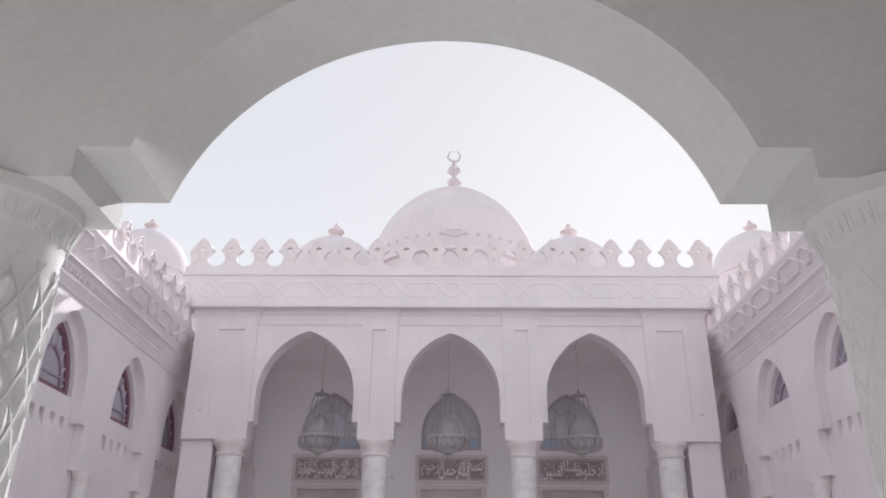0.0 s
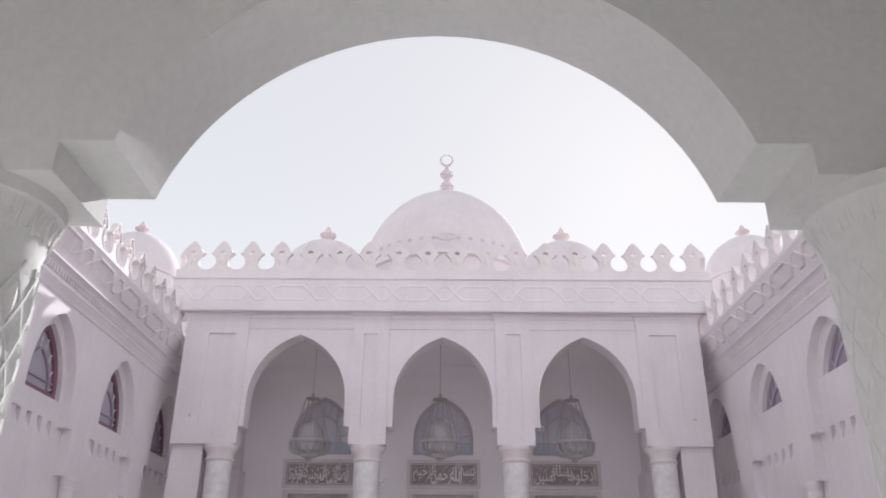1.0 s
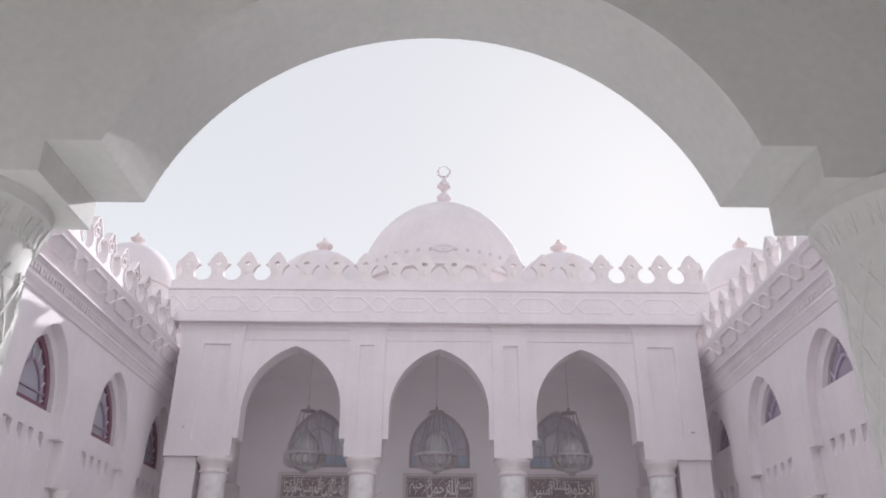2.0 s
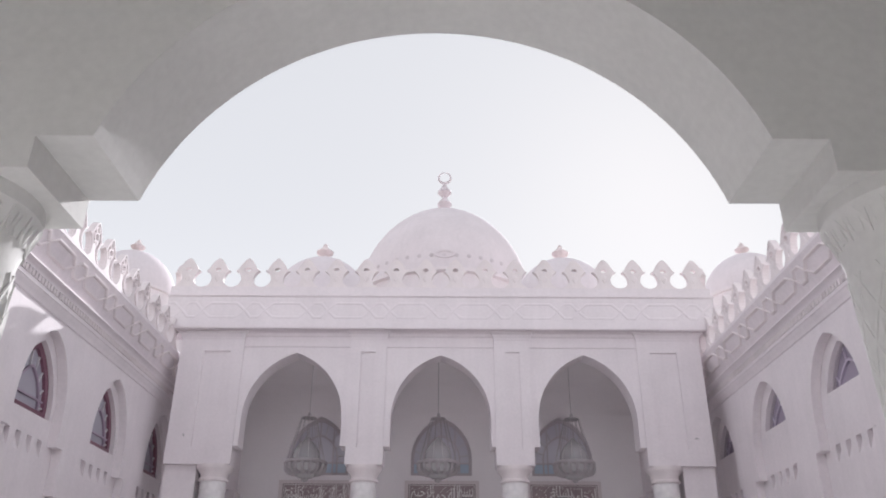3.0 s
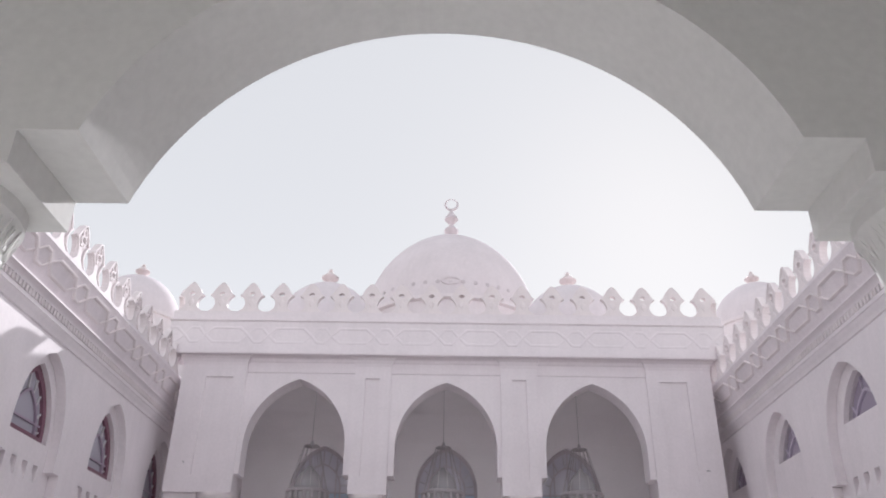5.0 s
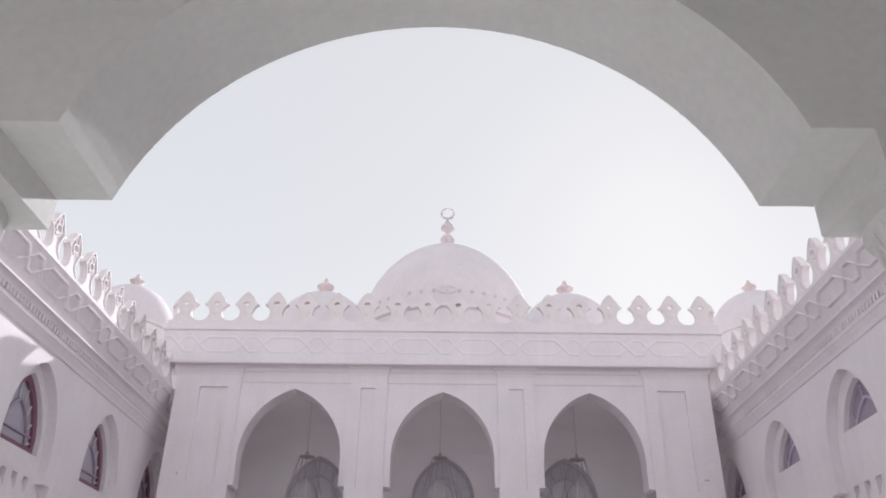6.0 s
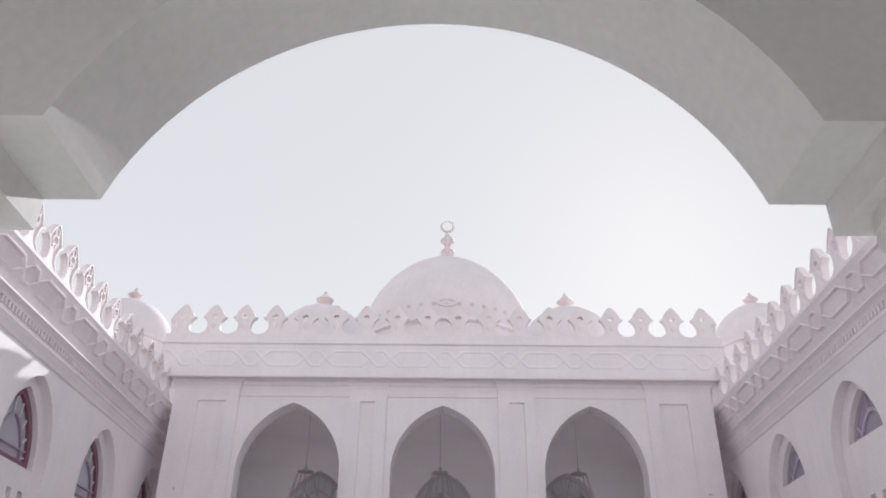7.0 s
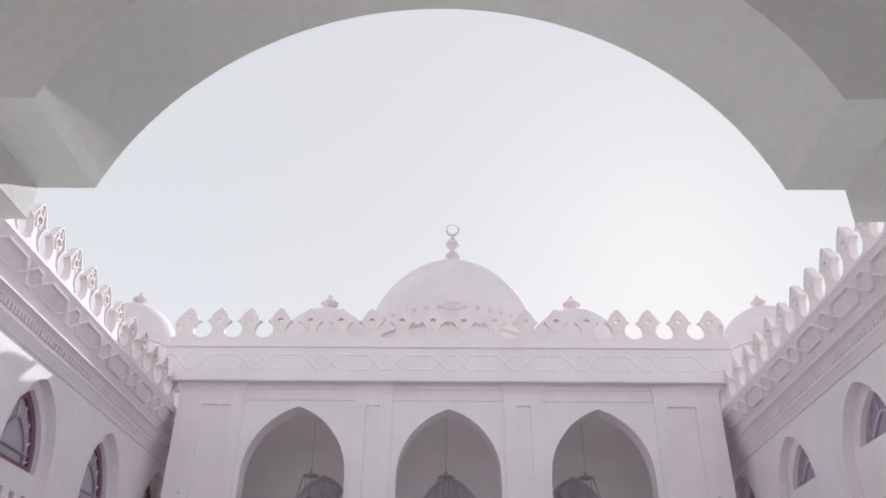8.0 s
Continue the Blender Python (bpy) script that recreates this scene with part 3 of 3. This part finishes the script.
def inscription(c, text, label):
    p = thing("inscription_panel", (c, HALL, 5.2), label, "inscription", "inscriptions over the doors")
    part("plate", soft_box(c - 1.09, c + 1.09, HALL - 0.03, HALL - 0.002, 5.22, 5.93, 0.004), PLATE, p)
    part("border", slab(bmesh.new(), front(HALL), rect(c - 1.2, c + 1.2, 5.12, 6.03), [rect(c - 1.085, c + 1.085, 5.225, 5.925)], 0.002, 0.055), CARVED, p)
    part("fillet", slab(bmesh.new(), front(HALL), rect(c - 1.05, c + 1.05, 5.255, 5.895), [rect(c - 1.035, c + 1.035, 5.27, 5.88)], 0.031, 0.036), LETTER, p, "thin white line")
    marks = random.Random(int(c * 10) + 50)
    for i in range(26):
        # vowel strokes between the letters
        u, v = c - 0.95 + i * 1.9 / 25 + marks.uniform(-0.02, 0.02), marks.choice((5.36, 5.78, 5.80, 5.70)) + marks.uniform(-0.04, 0.03)
        lean = marks.uniform(0.02, 0.05)
        part("vowel_stroke", strap(bmesh.new(), front(HALL), [(u - 0.03, v - lean / 2), (u + 0.03, v + lean / 2)], 0.018, 0.031, 0.04), LETTER, p)
    words = text.split(" ")
    made = []
    for word in words:
        curve = bpy.data.curves.new("lettering", "FONT")
        curve.body, curve.extrude, curve.offset = shaped(word), 0.012, 0.006
        ob = new("lettering", curve)
        bpy.context.view_layer.update()
        me = bpy.data.meshes.new_from_object(ob.evaluated_get(bpy.context.evaluated_depsgraph_get()))
        bpy.data.objects.remove(ob)
        co = np.empty(len(me.vertices) * 3)
        me.vertices.foreach_get("co", co)
        made.append((me, co.reshape(-1, 3)))
    widths = [max(0.3, np.ptp(co[:, 0])) for me, co in made]
    overlap = 0.22
    k = 2.0 / (sum(widths) - overlap * sum(widths[1:]))
    right = c + 1.01
    for i, ((me, co), wide) in enumerate(zip(made, widths)):
        low, high = co.min(0), co.max(0)
        flat = (co - (low + high) / 2) / np.maximum(high - low, 1e-6)
        tall = 0.54
        z = 5.575 + (0.04 if i % 2 else -0.04)
        xs, deep = right - wide * k / 2 + flat[:, 0] * wide * k, HALL - 0.04 - flat[:, 2] * 0.03 + 0.004 * (i % 2)
        me.vertices.foreach_set("co", np.stack([xs, deep, z + flat[:, 1] * tall], 1).ravel())
        me.materials.clear()
        me.materials.append(LETTER)
        part("word", me, LETTER, p, "raised white script")
        right -= (wide - overlap * (widths[i + 1] if i + 1 < len(widths) else 0)) * k
    return p


inscription(-4.0, "إن الصلاة كانت على المؤمنين كتابا موقوتا", "mauve-brown stone panel with raised white Arabic script above a door")
inscription(0.06, "بسم الله الرحمن الرحيم", "mauve-brown stone panel with raised white Arabic script above a door")
inscription(4.0, "ادخلوها بسلام آمنين", "mauve-brown stone panel with raised white Arabic script above a door")


# ---- hanging lanterns in the porch ----
def lantern(x, y):
    rim = 5.94
    t = thing("hanging_lantern", (x, y, rim), "large grey metal bowl lantern hanging on rods under an arch", "lantern", "lanterns of the porch")
    at = (x, y, rim)
    part("bowl", lathe(bmesh.new(), [(0.06, -0.42), (0.20, -0.40), (0.25, -0.36), (0.28, -0.30), (0.44, -0.26), (0.49, -0.14), (0.51, 0.0)], at, 40), LAMPGLASS, t, "milky glass bowl", smooth=True)
    part("rim", lathe(bmesh.new(), [(0.52, -0.05), (0.60, -0.04), (0.62, 0.0), (0.60, 0.05), (0.54, 0.07), (0.50, 0.06)], at, 40), LAMPMETAL, t, smooth=True)
    for i in range(16):
        a = 2 * math.pi * i / 16
        bm = bmesh.new()
        for (r0, z0), (r1, z1) in (((0.57, -0.04), (0.56, -0.19)), ((0.56, -0.19), (0.49, -0.26)), ((0.49, -0.26), (0.31, -0.30))):
            rod(bm, (x + r0 * math.cos(a), y + r0 * math.sin(a), rim + z0), (x + r1 * math.cos(a), y + r1 * math.sin(a), rim + z1), 0.05, 6)
        part("rib", bm, LAMPMETAL, t)
    part("boss", lathe(bmesh.new(), [(0.02, -0.52), (0.08, -0.49), (0.10, -0.45), (0.05, -0.40)], at, 16), LAMPMETAL, t, smooth=True)
    part("shade", lathe(bmesh.new(), [(0.40, 0.05), (0.40, 0.14), (0.37, 0.30), (0.30, 0.46), (0.20, 0.58), (0.10, 0.66), (0.05, 0.74)], at, 32), SHADEGLASS, t, "milky glass inner dome", smooth=True)
    part("crown", lathe(bmesh.new(), [(0.05, 1.28), (0.21, 1.285), (0.225, 1.30), (0.21, 1.315), (0.06, 1.34), (0.03, 1.46)], at, 24), LAMPMETAL, t, smooth=True)
    for i in range(12):
        a = 2 * math.pi * (i + 0.5) / 12
        part("chain", rod(bmesh.new(), (x + 0.22 * math.cos(a), y + 0.22 * math.sin(a), rim + 1.29), (x + 0.55 * math.cos(a), y + 0.55 * math.sin(a), rim + 0.05), 0.008, 6), LAMPMETAL, t)
    part("rod", rod(bmesh.new(), (x, y, rim + 1.4), (x, y, 9.0), 0.008), LAMPGLASS, t, "thin pale hanging rod")
    return t


lamp = lantern(-0.05, 1.8)
for x in (-3.83, 3.84):
    copy_thing(lamp, Matrix.Translation((x, 1.8, 5.94)))


# ---- small fittings on the front ----
for x, z in ((-6.83, 6.32), (6.85, 6.28)):
    h = thing("wall_hook", (x, -0.06, z), "small dark iron hook in the plastered pier", "hook", "hooks on the end piers")
    wide, tall = (0.012, 0.035) if x < 0 else (0.06, 0.012)
    part("plate", soft_box(x - wide, x + wide, -0.075, -0.061, z - tall, z + tall, 0.004), LAMPMETAL, h)
    part("pin", rod(bmesh.new(), (x, -0.07, z), (x - 0.02, -0.12, z + 0.02), 0.01), LAMPMETAL, h)
for x, z in ((-1.52, 4.62), (2.48, 4.66)):
    f = thing("spotlight", (x, 0.28, z), "small dark spotlight clamped beside a marble column", "spotlight", "spotlights of the porch")
    part("body", soft_box(x - 0.03, x + 0.03, 0.1, 0.2, z - 0.08, z + 0.08, 0.012), GREYWOOD, f)
    part("arm", rod(bmesh.new(), (x, 0.15, z), (x - 0.16, 0.3, z), 0.012), GREYWOOD, f)

# ---- domes ----
def dome(x, y, top, radius, lean, drum_foot, label, vents=0, vent_z=0.0):
    """A pointed dome on a drum, with a finial."""
    d = thing("dome", (x, y, drum_foot), label, "dome")
    r = radius + lean
    rise = math.sqrt(r * r - lean * lean)
    spring = top - rise
    end = math.asin(rise / r)
    profile = [(r * math.cos(end * k / 24) - lean, spring - drum_foot + r * math.sin(end * k / 24)) for k in range(24)] + [(0.02, top - drum_foot)]
    part("shell", lathe(bmesh.new(), profile, (x, y, drum_foot), 64), SHELL, d, smooth=True)
    part("drum", lathe(bmesh.new(), [(radius * 1.0, 0), (radius * 1.0, spring - drum_foot - 0.18), (radius * 1.05, spring - drum_foot - 0.14), (radius * 1.05, spring - drum_foot - 0.02), (radius, spring - drum_foot)],
                       (x, y, drum_foot), 64), PLASTER, d, smooth=True)
    for i in range(vents):
        a = 2 * math.pi * (i + 0.5) / vents
        z = vent_z
        rr = math.sqrt(r * r - (vent_z - spring) ** 2) - lean
        bm = bmesh.new()
        lathe(bm, [(0.07, -0.02), (0.085, 0.015), (0.05, 0.028), (0.03, 0.02), (0.01, 0.018)], (0, 0, 0), 12)
        q = Vector((math.cos(a), math.sin(a), 0.1)).to_track_quat("Z", "Y").to_matrix().to_4x4()
        bmesh.ops.transform(bm, matrix=Matrix.Translation((x + rr * math.cos(a), y + rr * math.sin(a), z)) @ q, verts=bm.verts)
        part("vent", bm, VENT, d, "small round vent")
    return d


main = dome(0.10, 8.6, 17.79, 3.46, 0.79, 9.55, "large smooth mauve-white plaster dome behind the parapet", vents=46, vent_z=14.17)
oval = lambda a, b: [(0.12 + a * math.cos(2 * math.pi * i / 24), 14.2 + b * math.sin(2 * math.pi * i / 24)) for i in range(24)]
hatch = part("hatch", slab(bmesh.new(), front(5.19), oval(0.38, 0.17), [oval(0.27, 0.095)], -0.3, 0.06), SHELL, main, "oval plastered hatch with a raised rim")
part("hatch_cover", slab(bmesh.new(), front(5.19), oval(0.269, 0.094), [], -0.1, 0.035), SHELL, hatch)
part("finial", lathe(bmesh.new(), [(r * 0.876, z * 0.876) for r, z in [(0.12, -0.1), (0.30, 0.05), (0.36, 0.22), (0.28, 0.36), (0.13, 0.5), (0.10, 0.58), (0.22, 0.74), (0.34, 0.86), (0.30, 0.98), (0.16, 1.14), (0.09, 1.3), (0.07, 1.42)]],
                         (0.11, 8.6, 17.98), 24), GILT, main, "dull gilt finial of two balls", smooth=True)
bm = bmesh.new()
ring = []
for i in range(33):
    a = math.pi / 2 + radians(5) + (2 * math.pi - radians(10)) * i / 32
    thick = 0.024 + 0.038 * (1 - math.cos(2 * math.pi * i / 32)) / 2
    centre = Vector((0.11 + 0.263 * math.cos(a), 8.6, 19.5 + 0.263 * math.sin(a)))
    out = Vector((math.cos(a), 0, math.sin(a)))
    ring.append([bm.verts.new(centre + out * (thick * math.cos(b)) + Vector((0, thick * 0.7 * math.sin(b), 0))) for b in [2 * math.pi * j / 8 for j in range(8)]])
for p, q in zip(ring, ring[1:]):
    for j in range(8):
        bm.faces.new((p[j], p[(j + 1) % 8], q[(j + 1) % 8], q[j]))
part("crescent", bm, GILT, main, "closed crescent ring", smooth=True)


def small_dome(x, y, top, radius, k=1.0, foot=9.55):
    d = dome(x, y, top, radius, 0.15, foot, "small white plaster dome with a pink stone finial")
    part("finial", lathe(bmesh.new(), [(r * k, z * k) for r, z in [(0.2, -0.08), (0.2, 0.02), (0.13, 0.06), (0.14, 0.12), (0.29, 0.22), (0.31, 0.28), (0.22, 0.36), (0.12, 0.45), (0.08, 0.50), (0.085, 0.55), (0.03, 0.62)]], (x, y, top), 20),
         TERRACOTTA, d, "pink stone turned finial", smooth=True)
    return d


for x in (-3.97, 4.06):
    small_dome(x, 3.2, 13.02, 1.655, 0.945, 9.5)
for x in (-13.1, 12.93):
    small_dome(x, 9.5, 16.24, 1.85)


# ---- wings on both sides of the courtyard ----
def blunt_arch(c, half, spring, apex, n=12):
    """An arch between a pointed and a round one, from right to left."""
    sharp = arch(c, half, spring, apex, n)
    turn = [math.pi * i / (2 * n) for i in range(2 * n + 1)]
    return [(0.5 * u + 0.5 * (c + half * math.cos(a)), 0.5 * v + 0.5 * (spring + (apex - spring) * math.sin(a))) for (u, v), a in zip(sharp, turn)]


FACE, RECESS, GLASS_AT = 7.85, 0.2, 0.4
CENTRES = [1.20, -2.32, -5.82, -9.32, -12.82]
# wings end early, out of view, so daylight reaches the slot beside the porch
W_LEDGE, W_FOOT, W_TOP, W_END = 5.0, 4.07, 8.5, 2.35
for s, where, sill in ((-1, "west", 5.50), (1, "east", 6.10)):
    plane = side(s * FACE)
    outline = [(W_END, W_FOOT)]
    slide, broad = (0.0, 1.0) if s < 0 else (-0.07, 1.08)
    for c in CENTRES:
        outline += [(c + 1.28, W_FOOT), (c + 1.28, W_LEDGE), (c + slide + broad, W_LEDGE)] + blunt_arch(c + slide, broad, 5.6, 7.17)
        outline += [(c + slide - broad, W_LEDGE), (c - 1.28, W_LEDGE), (c - 1.28, W_FOOT)]
    outline += [(-17.4, W_FOOT), (-17.4, W_TOP), (W_END, W_TOP)]
    wall = structure("wall_" + where, slab(bmesh.new(), plane, outline, [], -RECESS, 0.0), PLASTER, "white plastered wing wall with blind pointed arches", "wall")
    # flat outer ring sunk round each arch
    holes = []
    shift, wide = (0.0, 0.86) if s < 0 else (-0.20, 0.94)
    for c in CENTRES:
        holes.append(arch(c + shift, wide, 5.6, 6.96, 10, sill))
        for k in range(4):
            u = c - 0.66 + k * 0.44
            holes.append(rect(u - 0.1, u + 0.1, 4.73, 5.07))
    infill = part("infill", slab(bmesh.new(), plane, rect(-17.4, W_END, 0.02, W_TOP), holes, -0.48, -RECESS - 0.002), PLASTER, wall)
    for c in CENTRES:
        w = pointed_window("window_" + where, plane, c + shift, wide, 5.6, 6.96, sill, 0.36, MAROON if s < 0 else GREYWOOD,
                           "pointed window with a maroon frame in a white wing wall" if s < 0 else "low pointed window with grey tracery in a white wing wall",
                           0.13 if s < 0 else 0.03, (), (5.84,) if s < 0 else (), 0.66 if s < 0 else 0.78, DUSKWOOD if s < 0 else LILACWOOD,
                           8 if s < 0 else 5, WEST_PANE if s < 0 else SHADY_PANE)
        for k in range(4):
            u = c - 0.66 + k * 0.44
            bm = bmesh.new()
            p = [plane(a, b, d) for a in (u - 0.1, u + 0.1) for b, d in ((4.73, -0.206), (5.07, -0.34), (5.07, -0.46), (4.73, -0.46))]
            v = [bm.verts.new(q) for q in p]
            for f in ((0, 1, 2, 3), (4, 5, 6, 7), (0, 1, 5, 4), (1, 2, 6, 5), (2, 3, 7, 6), (3, 0, 4, 7)):
                bm.faces.new([v[i] for i in f])
            part("slot_back", bm, PLASTER, infill)
    # cornice, dentils and frieze
    lean = lambda u, v, w: plane(u, v, w + 0.105 + (v - 7.93) * 0.49)
    cor = structure("cornice_" + where, bar(bmesh.new(), lean, -17.39, 1.35, 7.93, 8.64, -0.102, 0.0), STUCCO, "outward leaning white frieze under the parapet of the wing", "cornice")
    part("strapwork", weave(bmesh.new(), lean, -16.11, 1.30, 8.20, 8.50, 1.71, -0.004, 0.055, 0.055, -16.11, True), CARVED, cor, "raised interlaced hexagon bands")
    for z0, z1, out in ((7.895, 7.93, 0.285), (8.642, 8.67, 0.458)):
        part("moulding", bar(bmesh.new(), plane, -17.39, 1.0, z0, z1, 0.0, out), PLASTER, cor)
    part("bed_moulding", sweep(bmesh.new(), plane, -17.39, 1.6, [(7.39, 0.0), (7.395, 0.025), (7.41, 0.035), (7.43, 0.038), (7.47, 0.055), (7.53, 0.09), (7.58, 0.115), (7.585, 0.135), (7.655, 0.145), (7.66, 0.10), (7.79, 0.10), (7.79, 0.0)]), PLASTER, cor)
    part("cove", sweep(bmesh.new(), plane, -17.39, 1.6, [(7.79, 0.0), (7.79, 0.165), (7.82, 0.17), (7.85, 0.19), (7.875, 0.225), (7.895, 0.27), (7.895, 0.0)]), PLASTER, cor)
    bm = bmesh.new()
    for k in range(140):
        bar(bm, plane, -17.3 + k * 0.13, -17.3 + k * 0.13 + 0.075, 7.668, 7.788, 0.10, 0.16)
    tagged(part("dentils", bm, CARVED, cor), kind="stuff")
    par = structure("parapet_" + where, bar(bmesh.new(), plane, -17.39, 1.5, 8.67, 8.74, 0.13, 0.43), PLASTER, "white wing parapet carrying pierced lily merlons", "parapet")
    for k in range(-14, 9):
        y = (-6.69 if s < 0 else -5.98) + k * 0.81
        if -17.2 < y < 1.0:
            merlon(MERLON_SIDE[s], par, s * (FACE - 0.33), y, 8.74, -90 * s)
    # roof, room and far wall of the wing
    structure("roof_" + where, box(bmesh.new(), min(s * 7.9, s * 13), max(s * 7.9, s * 13), -17.4, W_END, 8.3, 8.5), ROOF, "flat roof of the wing", "roof")
    structure("wall_outer_" + where, box(bmesh.new(), min(s * 13, s * 13.3), max(s * 13, s * 13.3), -17.4, W_END, 0.0, 8.9), PLASTER, "plain white outer wall of the wing", "wall")
    structure("floor_" + where, box(bmesh.new(), min(s * 8.34, s * 13), max(s * 8.34, s * 13), -17.4, W_END, 4.0, 4.2), PAVE, "upper floor of the wing", "floor")
    structure("wall_end_" + where, box(bmesh.new(), min(s * 8.05, s * 13.3), max(s * 8.05, s * 13.3), W_END, W_END + 0.25, 0.0, 8.5), PLASTER, "plain white end wall of the wing beside the passage", "wall")
    for i, c in enumerate(CENTRES[:-1]):
        column_at = c - 1.77
        if i == 0:
            first_wing = column(s * (FACE + 0.08), column_at, 0.02, W_FOOT, 0.17, 0.23, 0.3, "columns of the " + where + " wing", "round pale marble wall column of the wing")
        else:
            copy_thing(first_wing, Matrix.Translation((s * (FACE + 0.08), column_at, 0.02)))

# prayer hall behind
for s in (-1, 1):
    x0, x1 = sorted((s * 15.2, s * 15.5))
    structure("wall_hall_side", box(bmesh.new(), x0, x1, 5.5, 24.0, 0, 9.275), PLASTER, "plain side wall of the prayer hall", "wall")
    x0, x1 = sorted((s * 7.86, s * 15.5))
    structure("wall_hall_front", box(bmesh.new(), x0, x1, 5.16, 5.5, 0, 9.275), PLASTER, "plain front wall of the prayer hall beside the wings", "wall")
structure("wall_hall_back", box(bmesh.new(), -15.5, 15.5, 24.0, 24.3, 0, 9.275), PLASTER, "plain back wall of the prayer hall", "wall")
structure("floor_hall", box(bmesh.new(), -15.2, 15.2, 5.62, 24.0, 0, 0.03), PAVE, "prayer hall floor", "floor")

# ---- entrance arcade round the camera ----
A_FRONT, A_BACK, A_LEDGE, A_FOOT, BAY = -17.40, -18.045, 3.768, 3.59, 4.86


def near_arch(c):
    """Low round arch, from the right foot to the left one."""
    r, zc = 1.7225, 3.2475
    a0 = math.asin((A_LEDGE - zc) / r)
    right = [(r * math.cos(a0 + (math.pi / 2 - a0) * k / 28), zc + r * math.sin(a0 + (math.pi / 2 - a0) * k / 28)) for k in range(29)]
    right[-1] = (0.0, zc + r)
    return [(c + u, v) for u, v in right] + [(c - u, v) for u, v in reversed(right[:-1])]


outline = [(-12.0, A_FOOT)]
for c in (-BAY, 0.03, BAY):
    outline += [(c - 1.92, A_FOOT), (c - 1.92, A_LEDGE)] + list(reversed(near_arch(c))) + [(c + 1.92, A_LEDGE), (c + 1.92, A_FOOT)]
outline += [(12.0, A_FOOT), (12.0, 7.6), (-12.0, 7.6)]
wall_south = structure("wall_south", slab(bmesh.new(), front(A_FRONT), outline, [], 0.0, A_FRONT - A_BACK), GREYPLASTER,
                       "white plastered entrance arcade with a low arch", "wall")
near = column(-2.46, -17.72, 0.02, A_FOOT, 0.39, 0.47, 0.44, "columns of the entrance arcade", "thick round white column with low lattice carving and carved capital", carved=True, stone=GREYPLASTER, lattice=1.0)
copy_thing(near, Matrix.Translation((-7.29, -17.72, 0.02)))
plain_near = column(2.50, -17.72, 0.02, A_FOOT, 0.39, 0.47, 0.44, "columns of the entrance arcade", "thick round white column with low lattice carving and carved capital", carved=True, stone=GREYPLASTER, lattice=0.25)
for x in (7.29,):
    copy_thing(plain_near, Matrix.Translation((x, -17.72, 0.02)))
for s in (-1, 1):
    x0, x1 = sorted((s * 8.4, s * 12.0))
    structure("wall_arcade_end", box(bmesh.new(), x0, x1, A_BACK + 0.02, A_FRONT - 0.02, 0.0, A_FOOT), GREYPLASTER, "plain white end of the entrance arcade", "wall")
    x0, x1 = sorted((s * 11.7, s * 12.0))
    structure("wall_gallery_side", box(bmesh.new(), x0, x1, -22.8, A_BACK, 0.0, 6.2), GREYPLASTER, "plain white side wall of the gallery", "wall")
# wall behind the camera, moved near so sunlight bounces onto the arch wall
structure("wall_gallery_back", box(bmesh.new(), -12.0, 12.0, -23.1, -22.8, 0.0, 6.5), GREYPLASTER, "plain white back wall of the gallery", "wall")
structure("ceiling_gallery", box(bmesh.new(), -12.0, 12.0, -22.8, A_BACK, 6.2, 6.5), GREYPLASTER, "plain white gallery ceiling", "ceiling")
